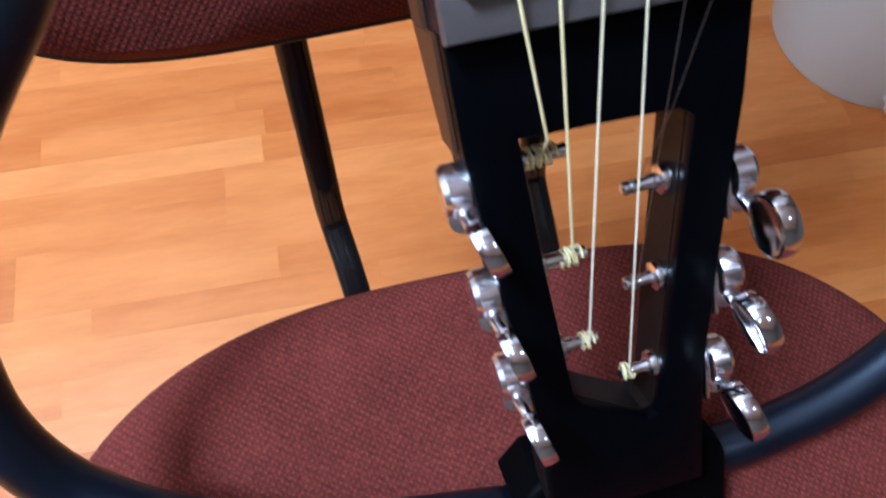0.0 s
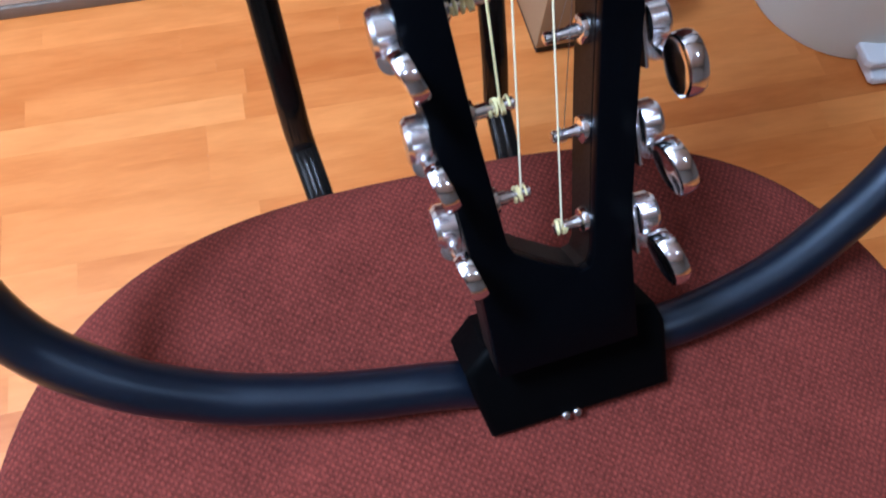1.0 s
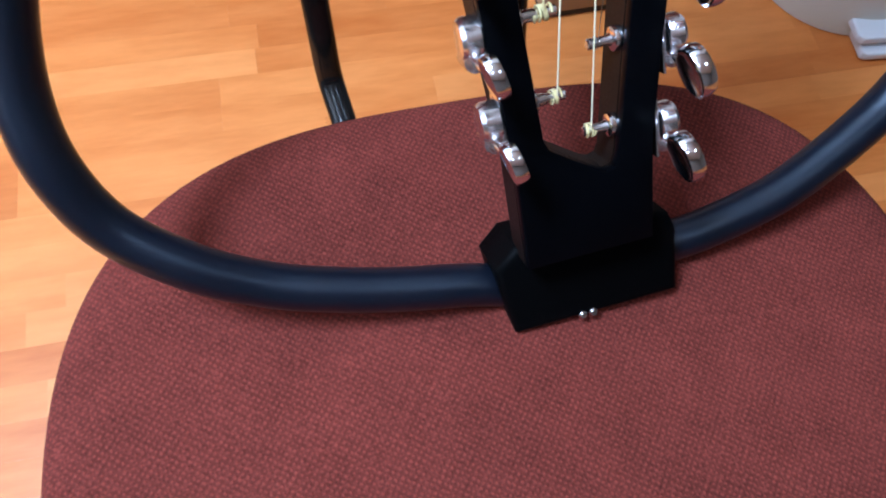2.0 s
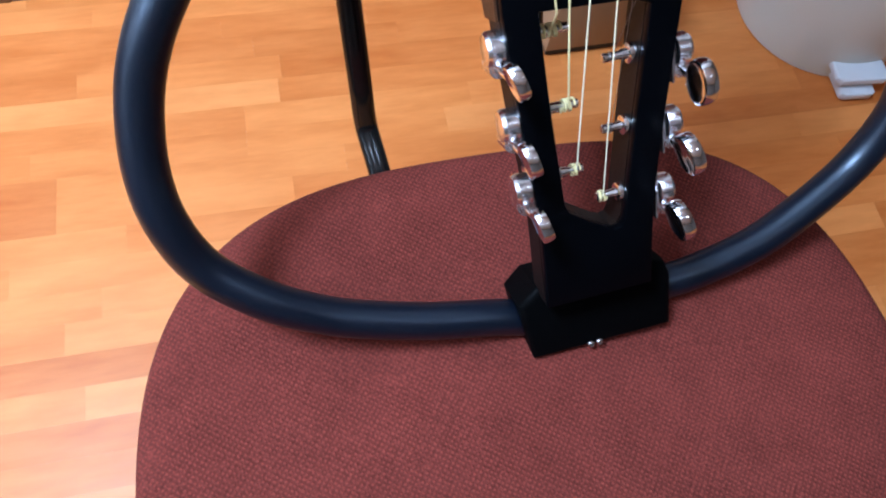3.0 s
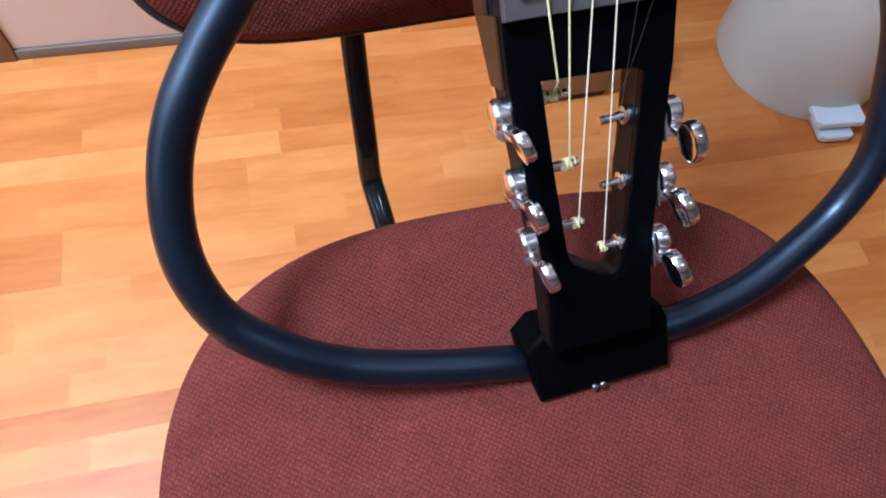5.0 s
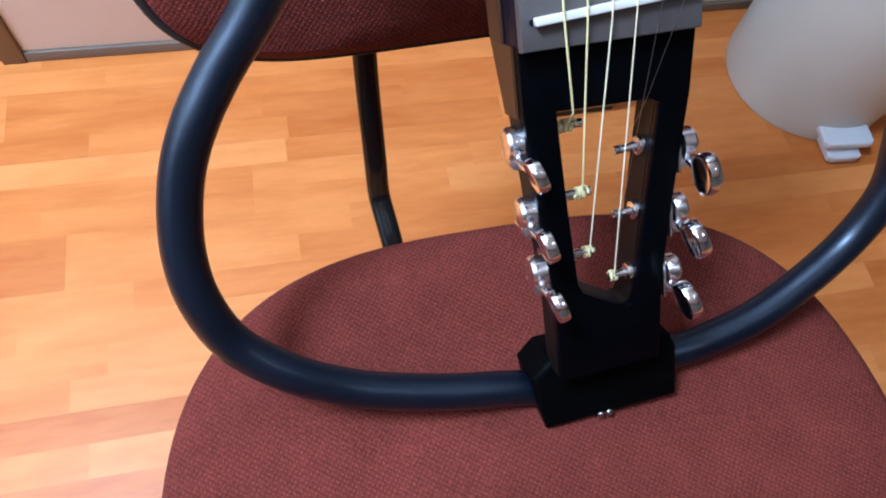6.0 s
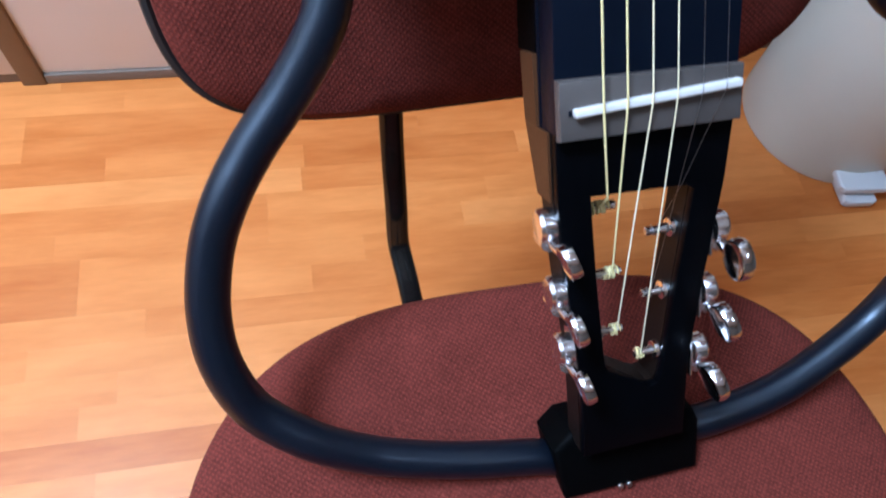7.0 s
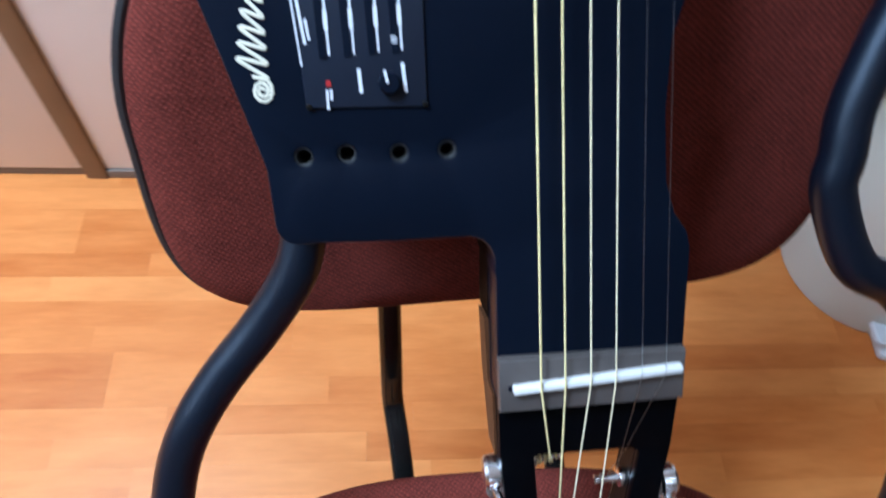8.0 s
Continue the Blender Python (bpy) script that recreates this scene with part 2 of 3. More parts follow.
def arc(cx, cy, r, a0, a1, n=6):
    return [(cx + r * math.cos(radians(a0 + (a1 - a0) * k / n)), cy + r * math.sin(radians(a0 + (a1 - a0) * k / n))) for k in range(n + 1)]


# ---- the room ----
def room_piece(ob, label, category, kind):
    ob.matrix_world = ROOM
    return tagged(ob, label, category, kind=kind)


bm = bmesh.new()
box(bm, -1.6, 2.3, -2.5, 0.84, -0.06, -0.0015)
floor = room_piece(new("floor", mesh_of("floor", bm, M_JOINT, 0)), "orange-brown cherry laminate strip floor", "floor", kind="structure")

WALL_Y = 0.690
bm = bmesh.new()
box(bm, -1.6, 2.3, WALL_Y + 0.03, WALL_Y + 0.15, 0, 2.4)
room_piece(new("wall_north", mesh_of("wall_north", bm, M_WALL, 0)), "beige papered wall behind cream panels", "wall", kind="structure")
bm = bmesh.new()
box(bm, 2.2, 2.3, -2.4, WALL_Y + 0.03, 0, 2.4)
room_piece(new("wall_east", mesh_of("wall_east", bm, M_WALL, 0)), "plain beige papered wall", "wall", kind="structure")
bm = bmesh.new()
box(bm, -1.6, 2.3, -2.5, -2.4, 0, 2.4)
room_piece(new("wall_south", mesh_of("wall_south", bm, M_WALL, 0)), "plain beige papered wall", "wall", kind="structure")
bm = bmesh.new()
box(bm, -1.6, -1.5, -2.4, WINDOW_Y - 0.70, 0, 2.4)
box(bm, -1.6, -1.5, WINDOW_Y + 0.70, WALL_Y + 0.03, 0, 2.4)
box(bm, -1.6, -1.5, WINDOW_Y - 0.70, WINDOW_Y + 0.70, 0, WINDOW_Z - 0.66)
box(bm, -1.6, -1.5, WINDOW_Y - 0.70, WINDOW_Y + 0.70, WINDOW_Z + 0.66, 2.4)
room_piece(new("wall_west", mesh_of("wall_west", bm, M_WALL, 0)), "plain beige papered wall with a window opening", "wall", kind="structure")
bm = bmesh.new()
box(bm, -1.6, 2.3, -2.5, WALL_Y + 0.15, 2.4, 2.5)
room_piece(new("ceiling", mesh_of("ceiling", bm, M_CEIL, 0)), "plain white painted ceiling", "ceiling", kind="structure")

# the window and the ceiling lamps that light the room
M_GLASS = mat("window_glass", (1, 1, 1), 0.02)
bsdf(M_GLASS).inputs["Transmission Weight"].default_value = 1.0
M_FRAME = worn("white_window_frame", (0.75, 0.75, 0.74), (0.68, 0.68, 0.66), 0.4, scale=20)


def window(name, m, w, h):
    """A frame with one mullion and two panes, in the x-z plane about its own middle."""
    top = thing(name, m, "white framed window with two clear panes", "window", kind="structure")
    b = bmesh.new()
    for x0, x1, z0, z1 in ((-w / 2, w / 2, -h / 2, -h / 2 + 0.05), (-w / 2, w / 2, h / 2 - 0.05, h / 2), (-w / 2, -w / 2 + 0.05, -h / 2 + 0.0502, h / 2 - 0.0502), (w / 2 - 0.05, w / 2, -h / 2 + 0.0502, h / 2 - 0.0502), (-0.025, 0.025, -h / 2 + 0.0502, h / 2 - 0.0502)):
        box(b, x0, x1, -0.025, 0.025, z0, z1, 0.003)
    part("window_frame", b, M_FRAME, top)
    for x0, x1 in ((-w / 2 + 0.051, -0.026), (0.026, w / 2 - 0.051)):
        b = bmesh.new()
        box(b, x0, x1, -0.003, 0.003, -h / 2 + 0.051, h / 2 - 0.051)
        part("pane", b, M_GLASS, top, smooth=0).visible_shadow = False


window("window_1", ROOM @ pose(-1.55, WINDOW_Y, WINDOW_Z, 0, 0, 90), 1.396, 1.316)
lamp = thing("ceiling_lamp", ROOM @ pose(LAMP_X, LAMP_Y, 2.3995), "flat white square ceiling lamp", "ceiling lamp")
bm = bmesh.new()
box(bm, -0.27, 0.27, -0.27, 0.27, -0.075, 0.0, 0.01)
part("housing", bm, M_FRAME, lamp)
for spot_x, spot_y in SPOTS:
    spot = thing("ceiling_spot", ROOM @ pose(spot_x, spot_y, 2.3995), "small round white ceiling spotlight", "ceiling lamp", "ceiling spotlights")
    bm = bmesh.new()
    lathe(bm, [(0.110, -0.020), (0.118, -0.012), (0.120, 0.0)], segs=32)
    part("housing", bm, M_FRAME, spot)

# cream panels of the built-in cupboard along the far wall, parted by brown uprights
for k, (x0, x1) in enumerate(((-1.3, -0.4405), (-0.4090, 0.30), (0.31, 0.82))):
    bm = bmesh.new()
    box(bm, x0, x1, WALL_Y, WALL_Y + 0.028, 0.018, 2.1, 0.002)
    room_piece(new("trim_panel_%d" % (k + 1), mesh_of("panel", bm, M_DOOR)), "cream laminate wall panel above a grey-brown base strip", "panel", kind="structure")
bm = bmesh.new()
box(bm, -0.4400, -0.4095, WALL_Y - 0.006, WALL_Y + 0.028, 0.0, 2.1, 0.002)
room_piece(new("trim_upright", mesh_of("upright", bm, M_POST)), "brown oak upright between two cream panels", "trim", kind="structure")
bm = bmesh.new()
box(bm, -0.4090, 0.82, WALL_Y - 0.004, WALL_Y + 0.027, 0.0, 0.0175, 0.0015)
box(bm, -1.3, -0.4405, WALL_Y + 0.002, WALL_Y + 0.027, 0.0, 0.0175, 0.0015)
room_piece(new("baseboard", mesh_of("baseboard", bm, M_BASE)), "low grey-brown base strip under the cream panels", "baseboard", kind="structure")

# ---- the chair ----
CHAIR = pose(-0.0525, -0.0865, 0, 0, 0, -5.75)
STEM = CHAIR.inverted() @ pose(-0.046, -0.06, 0, 0, 0, -3.5)  # the back frame stands a little askew on the seat
chair = thing("office_chair", CHAIR, "armless chair with burgundy woven seat and backrest on black steel bars", "chair")


def rounded(half_w, half_back, half_front, power_back, power_front, n=120):
    out = []
    for k in range(n):
        a = 2 * math.pi * k / n
        c, s = math.cos(a), math.sin(a)
        power = power_back if s > 0 else power_front
        x = half_w * math.copysign(abs(c) ** (2 / power), c)
        y = (half_back if s > 0 else half_front) * math.copysign(abs(s) ** (2 / power), s)
        out.append((x, y))
    return out


def cushion(bm, outline, layers, crown=None):
    """Stacks scaled copies of an outline: rows of (inset in metres, height)."""
    rings = []
    for inset, h in layers:
        ring = []
        for x, y in outline:
            d = math.hypot(x, y)
            f = max(0.0, 1 - inset / d)
            ring.append(bm.verts.new((x * f, y * f, h + (crown(x * f, y * f) if crown else 0))))
        rings.append(ring)
    n = len(outline)
    for a, b in zip(rings, rings[1:]):
        for k in range(n):
            bm.faces.new((a[k], a[(k + 1) % n], b[(k + 1) % n], b[k]))
    bm.faces.new(rings[0][::-1])
    bm.faces.new(rings[-1])
    return bm


def sag(x, y):
    """Shallow hollows in the cushion."""
    a = math.exp(-((x + 0.095) ** 2 + (y - 0.125) ** 2) / 0.0035) + 0.8 * math.exp(-((x - 0.115) ** 2 + (y - 0.13) ** 2) / 0.0030)
    return -0.0045 * a * min(1.0, max(0.0, (0.205 - math.hypot(x, y * 0.95)) / 0.06))


SEAT_LINE = rounded(0.2315, 0.2274, 0.25, 3.0, 2.6)
bm = bmesh.new()
cushion(bm, SEAT_LINE, [(0.03, 0.345), (0.006, 0.350), (0.0, 0.360), (0.0, 0.381), (0.0012, 0.3885), (0.005, 0.3945), (0.011, 0.3975), (0.022, 0.3992), (0.035, 0.3998)] + [(0.05 + 0.0125 * k, 0.4002) for k in range(13)], crown=sag)
part("seat", bm, M_SEAT, chair, "burgundy woven seat cushion")
bm = bmesh.new()
cushion(bm, SEAT_LINE, [(0.05, 0.325), (0.02, 0.330), (0.012, 0.345)])
part("seat_shell", bm, M_STEEL, chair, "black plastic seat shell")

# backrest, built flat and laid back
BACK_TILT = 21.0


def back_line(grow=0.0, n=96):
    """Nearly square below, narrowing to a round top."""
    out = []
    for k in range(n):
        a = 2 * math.pi * k / n
        c, s = math.cos(a), math.sin(a)
        p = 1.95 if s > 0 else 4.6
        out.append(((0.2011 + grow) * math.copysign(abs(c) ** (2 / p), c), ((0.175 if s > 0 else 0.139) + grow) * math.copysign(abs(s) ** (2 / p), s)))
    return out


def hollow(x, y):
    return 0.16 * x * x


bm = bmesh.new()
cushion(bm, back_line(), [(0.02, -0.034), (0.004, -0.030), (0.0, -0.020), (0.003, -0.008), (0.012, -0.001), (0.03, 0.001), (0.07, 0.001), (0.10, 0.001)], crown=hollow)
back = part("backrest", bm, M_SEAT, chair, "burgundy woven backrest cushion with black piping")
back.matrix_local = STEM @ pose(0.0131, 0.3313, 0.6092, 90 - BACK_TILT, 0, 0.15)
bm = bmesh.new()
ring = [Vector((x, y, hollow(x, y) - 0.019)) for x, y in back_line(0.0015)]
sweep(bm, ring + ring[:1], 0.0035, 8)
piping = part("piping", bm, M_PIPING, back, "black edge piping")

for x, kink in ((-0.0563, 0.0030), (0.078, 0.0)):
    bm = bmesh.new()
    path = spline([(x, 0.08, 0.290), (x, 0.13, 0.268), (x + 2 * kink, 0.175, 0.272), (x + 2 * kink, 0.2138, 0.2887), (x + 1.2 * kink, 0.2477, 0.3068), (x + 0.5 * kink, 0.2680, 0.3172), (x + 0.2 * kink, 0.2762, 0.3235), (x, 0.2812, 0.3345), (x, 0.2880, 0.3500), (x, 0.297, 0.3660), (x, 0.327, 0.4213), (x, 0.361, 0.5203), (x, 0.387, 0.5903)], 8)
    sweep(bm, path, 0.0088, 20, 0.62, across=(1, 0, 0))
    part("back_bar", bm, M_STEEL, chair, "bent glossy black steel bar").matrix_local = STEM
for x in (-0.17, 0.17):
    for y in (-0.17, 0.13):
        bm = bmesh.new()
        sweep(bm, [(x, y, 0.335), (x * 1.12, y * 1.12, 0.012)], 0.0125, 14)
        lathe(bm, [(0.017, 0.0), (0.017, 0.012), (0.013, 0.02)], Matrix.Translation((x * 1.12, y * 1.12, 0)), 14)
        part("leg", bm, M_STEEL, chair)

# ---- the pedal bin ----
BIN = pose(0.6844, 0.4361, 0, 0, 0, -102)
waste = thing("pedal_bin", BIN, "round pale grey-green plastic pedal bin with a white pedal", "bin")
bm = bmesh.new()
lathe(bm, [(0.124, 0.0), (0.1272, 0.002), (0.1278, 0.006), (0.1285, 0.03), (0.135, 0.30), (0.137, 0.315), (0.130, 0.315), (0.123, 0.03), (0.05, 0.028)], segs=64)
part("bucket", bm, M_BIN, waste)
bm = bmesh.new()
lathe(bm, [(0.138, 0.312), (0.139, 0.325), (0.125, 0.340), (0.07, 0.350), (0.01, 0.352)], segs=64)
part("lid", bm, M_PEDAL, waste, "white domed lid")
bm = bmesh.new()
slab(bm, [(0.122, -0.039), (0.150, -0.039), (0.157, -0.033), (0.157, 0.033), (0.150, 0.039), (0.122, 0.039)], 0.024, 0.036, 0.003, seg=3)
part("pedal", bm, M_PEDAL, waste, "white plastic foot pedal")
bm = bmesh.new()
slab(bm, [(0.120, -0.027), (0.164, -0.026), (0.168, -0.020), (0.168, 0.020), (0.164, 0.026), (0.120, 0.027)], 0.004, 0.017, 0.003, seg=3)
part("pedal_lip", bm, M_PEDAL, waste)

# ---- small box on the floor behind the chair ----
small_box = thing("box", pose(0.237, 0.458, 0, 0, 0, -6), "small beige box standing on the floor over a modelled shadow gap", "box")
bm = bmesh.new()
box(bm, 0, 0.115, 0, 0.16, 0.014, 0.20, 0.002)
part("carton", bm, M_CARTON, small_box)
# the shadow gap under the box, put in as a dark block
bm = bmesh.new()
box(bm, 0.004, 0.111, 0.004, 0.156, 0.0, 0.0138, 0.001)
part("base", bm, M_PIPING, small_box, "dark stand-in for the shadow gap under the box")

# ---- low cabinet beside the bin ----
cabinet = thing("cabinet", pose(0.466, 0.6185, 0, 0, 0, -5.2), "brown wooden cabinet with a dark plinth behind the bin", "cabinet")
bm = bmesh.new()
box(bm, 0, 0.8, 0.0, 0.05, 0.05, 0.55, 0.002)
part("front", bm, M_POST, cabinet)
bm = bmesh.new()
box(bm, 0.006, 0.79, 0.004, 0.046, 0.0, 0.0497, 0.001)
part("plinth", bm, M_SIDE, cabinet, "dark brown plinth")

# ---- the guitar ----
LEAN, ROLL, TWIST = radians(42.46), radians(0.48), radians(4.36)
U = Vector((0, math.sin(LEAN), math.cos(LEAN)))
N = Vector((0, -math.cos(LEAN), math.sin(LEAN)))
E1 = math.cos(ROLL) * Vector((1, 0, 0)) + math.sin(ROLL) * U
E2 = math.cos(ROLL) * U - math.sin(ROLL) * Vector((1, 0, 0))
E1, E3 = math.cos(TWIST) * E1 + math.sin(TWIST) * N, math.cos(TWIST) * N - math.sin(TWIST) * E1
HEART = Vector((-0.0130, 0.1249, 0.6048))
GUITAR = Matrix(((E1.x, E2.x, E3.x, HEART.x), (E1.y, E2.y, E3.y, HEART.y), (E1.z, E2.z, E3.z, HEART.z), (0, 0, 0, 1)))
guitar = thing("silent_guitar", GUITAR, "black headless silent guitar with a tubular frame leaning on the chair", "guitar")
TOP, BACK = -0.011, -0.055

HOLES = [(-0.1142, 0.1055, 0.0035), (-0.0976, 0.1054, 0.0035), (-0.0772, 0.1040, 0.0035), (-0.0583, 0.1037, 0.0035)]
LINE = [(-0.0432, -0.0111), (-0.0416, 0.0480)] + arc(-0.0535, 0.0552, 0.0119, -20, 80, 6) + [(-0.0821, 0.0680), (-0.1122, 0.0703)] + arc(-0.1205, 0.0787, 0.0083, 270, 180, 4) + [(-0.1290, 0.1020), (-0.1347, 0.1250), (-0.1447, 0.1653), (-0.1495, 0.2018), (-0.1450, 0.2404), (-0.1251, 0.2740), (-0.0810, 0.2929), (-0.0370, 0.3020), (-0.0260, 0.3165), (0.0403, 0.3156), (0.0461, 0.2378), (0.0426, 0.1800), (0.0374, 0.1532), (0.0329, 0.1399), (0.0310, 0.1108), (0.0324, 0.0818), (0.0363, 0.0685), (0.0419, 0.0602), (0.0436, 0.0529), (0.0417, -0.0111)]
bm = bmesh.new()
slab(bm, LINE, TOP - 0.018, TOP, 0.0015, HOLES)
part("top_plate", bm, M_BLACK, guitar, "matt black top with four round holes")
# own black of the sides, with the shadow above the heel put in
bm = bmesh.new()
slab(bm, [(-0.0429, 0.0214)] + LINE[1:-1] + [(0.0427, 0.0214)], BACK, TOP - 0.0201)
part("body", bm, M_BLOCK_DIM, guitar, "black body sides")
bm = bmesh.new()
slab(bm, [(-0.0445, -0.0109), (-0.0445, 0.0213), (0.0427, 0.0213), (0.0417, -0.0109)], -0.0475, TOP - 0.0201)
part("heel", bm, M_SIDE, guitar, "dark brown wooden heel under the bridge")

# added black sheet that puts the shade into the bottoms of the holes
bm = bmesh.new()
slab(bm, LINE, TOP - 0.0200, TOP - 0.0182)
part("hole_shade_plate", bm, M_BLACK, guitar)

for x, y, r in HOLES:
    bm = bmesh.new()
    walls = [[bm.verts.new((x + q * math.cos(k * math.pi / 12), y + q * math.sin(k * math.pi / 12), z)) for k in range(24)] for q, z in ((r - 0.0001, TOP - 0.0006), (r - 0.0001, TOP - 0.0120), (r - 0.0005, TOP - 0.0120), (r - 0.0005, TOP - 0.0008))]
    for a, b in zip(walls, walls[1:] + walls[:1]):
        for k in range(24):
            bm.faces.new((a[k], a[(k + 1) % 24], b[(k + 1) % 24], b[k]))
    part("hole_rim", bm, M_EDGE, guitar, "bare wood edge of a drilled hole")

# slotted tail, which falls away slightly behind the bridge
TAIL = [(-0.0432, -0.0113), (-0.0432, -0.0415), (-0.0393, -0.0899), (-0.0363, -0.1179), (-0.0339, -0.1469), (-0.0334, -0.1932), (0.0250, -0.1932), (0.0257, -0.1449), (0.0316, -0.0966), (0.0391, -0.0454), (0.0417, -0.0113)]
SLOT = [(-0.0271, -0.0425), (-0.0248, -0.0850), (-0.0218, -0.1237), (-0.0208, -0.1353), (-0.0187, -0.1401), (-0.0098, -0.1464), (0.0005, -0.1534), (0.0049, -0.1554), (0.0083, -0.1546), (0.0102, -0.1507), (0.0167, -0.0986), (0.0238, -0.0483), (0.0196, -0.0454)]


def falling(b):
    for v in b.verts:
        v.co.z += 0.055 * (v.co.y + 0.0113)
    return b


bm = bmesh.new()
slab(bm, TAIL, -0.017, -0.0115, 0.0010, [SLOT])
part("tail_face", falling(bm), M_RAIL_DIM, guitar, "matt black slotted tail face")
bm = bmesh.new()
slab(bm, TAIL, -0.044, -0.0172, 0.0, [SLOT])
for v in bm.verts:  # the back thins away from the bridge
    if v.co.z < -0.03:
        v.co.z = -0.044 + 0.010 * min(1.0, (-0.0113 - v.co.y) / 0.030)
part("tail_frame", falling(bm), M_TAIL, guitar, "dark brown slotted tail frame")

# bare wood cheek that thins out behind the bridge
bm = bmesh.new()
cheek = [[bm.verts.new((x, y, z)) for y, z in ((-0.0111, -0.0180), (-0.0111, -0.0470), (-0.0440, -0.0345), (-0.0440, -0.0180))] for x in (-0.0433, -0.0445)]
bm.faces.new(cheek[0])
bm.faces.new(cheek[1][::-1])
for k in range(4):
    bm.faces.new((cheek[0][k], cheek[0][(k + 1) % 4], cheek[1][(k + 1) % 4], cheek[1][k]))
part("cheek", falling(bm), M_SIDE, guitar, "brown bare wood cheek")

# end block, cut level where it stands on the seat
bm = bmesh.new()
slab(bm, [(-0.0344, -0.1894), (-0.0452, -0.1990), (-0.0437, -0.2126), (-0.0398, -0.2358), (0.0442, -0.2358), (0.0447, -0.2019), (0.0413, -0.1928), (0.0265, -0.1894)], -0.070, -0.0365, 0.0040, seg=4)
level = GUITAR.inverted()
bmesh.ops.bisect_plane(bm, geom=bm.verts[:] + bm.edges[:] + bm.faces[:], plane_co=level @ Vector((0, 0, 0.4006)), plane_no=(level.to_3x3() @ Vector((0, 0, 1))), clear_inner=True)
bmesh.ops.holes_fill(bm, edges=[e for e in bm.edges if e.is_boundary])
part("end_block", bm, M_BLOCK_DIM, guitar, "black end block that holds the tube")
for x in (-0.0061, -0.0008):
    bm = bmesh.new()
    lathe(bm, [(0.0022, 0.0), (0.0022, 0.0014), (0.0014, 0.0022)], Matrix.Translation((x, -0.2342, -0.0372)), 14)
    part("screw", bm, M_SCREW, guitar, "bright steel screw")

# bridge, saddle
bm = bmesh.new()
slab(bm, [(-0.0437, -0.0128), (0.0398, -0.0159), (0.0405, 0.0082), (-0.0432, 0.0126)], TOP + 0.0003, TOP + 0.007, 0.0015)
part("bridge", bm, M_BRIDGE, guitar, "grey-brown rosewood bridge")
bm = bmesh.new()
box(bm, -0.0378, 0.0376, -0.0018, 0.0018, TOP + 0.005, 0.0, 0.0012, 3)
notch = bmesh.new()
box(notch, -0.0396, -0.0379, -0.0012, 0.0012, TOP + 0.0065, TOP + 0.0074)
part("saddle_slot", notch, M_BLACK, guitar).matrix_local = pose(0, 0, 0, 0, 0, 1.5)
saddle = part("saddle", bm, M_SADDLE, guitar, "white bone saddle")
saddle.matrix_local = pose(0, 0, 0, 0, 0, 1.5)

# tuning machines: post through the rail, gear case outside, key standing up from it
POST_C = -0.027
MACHINES = [  # side, post height, tip, inner face, outer face, key's place across, along and out, key's turn, winding's place
    (-1, -0.0532, -0.0098, -0.0263, -0.0405, -0.0432, -0.0130, 0.0250, 108, -0.0185),
    (-1, -0.0885, -0.0077, -0.0246, -0.0378, -0.0411, -0.0130, 0.0250, 104, -0.0133),
    (-1, -0.1213, -0.0074, -0.0221, -0.0352, -0.0385, -0.0130, 0.0250, 104, -0.0116),
    (1, -0.0707, 0.0055, 0.0201, 0.0365, 0.0437, -0.0145, 0.0205, 93, 0.0093),
    (1, -0.1043, 0.0033, 0.0159, 0.0312, 0.0378, -0.0140, 0.0205, 105, 0.0069),
    (1, -0.1387, -0.0014, 0.0116, 0.0270, 0.0324, -0.0126, 0.0215, 105, 0.0012),
]
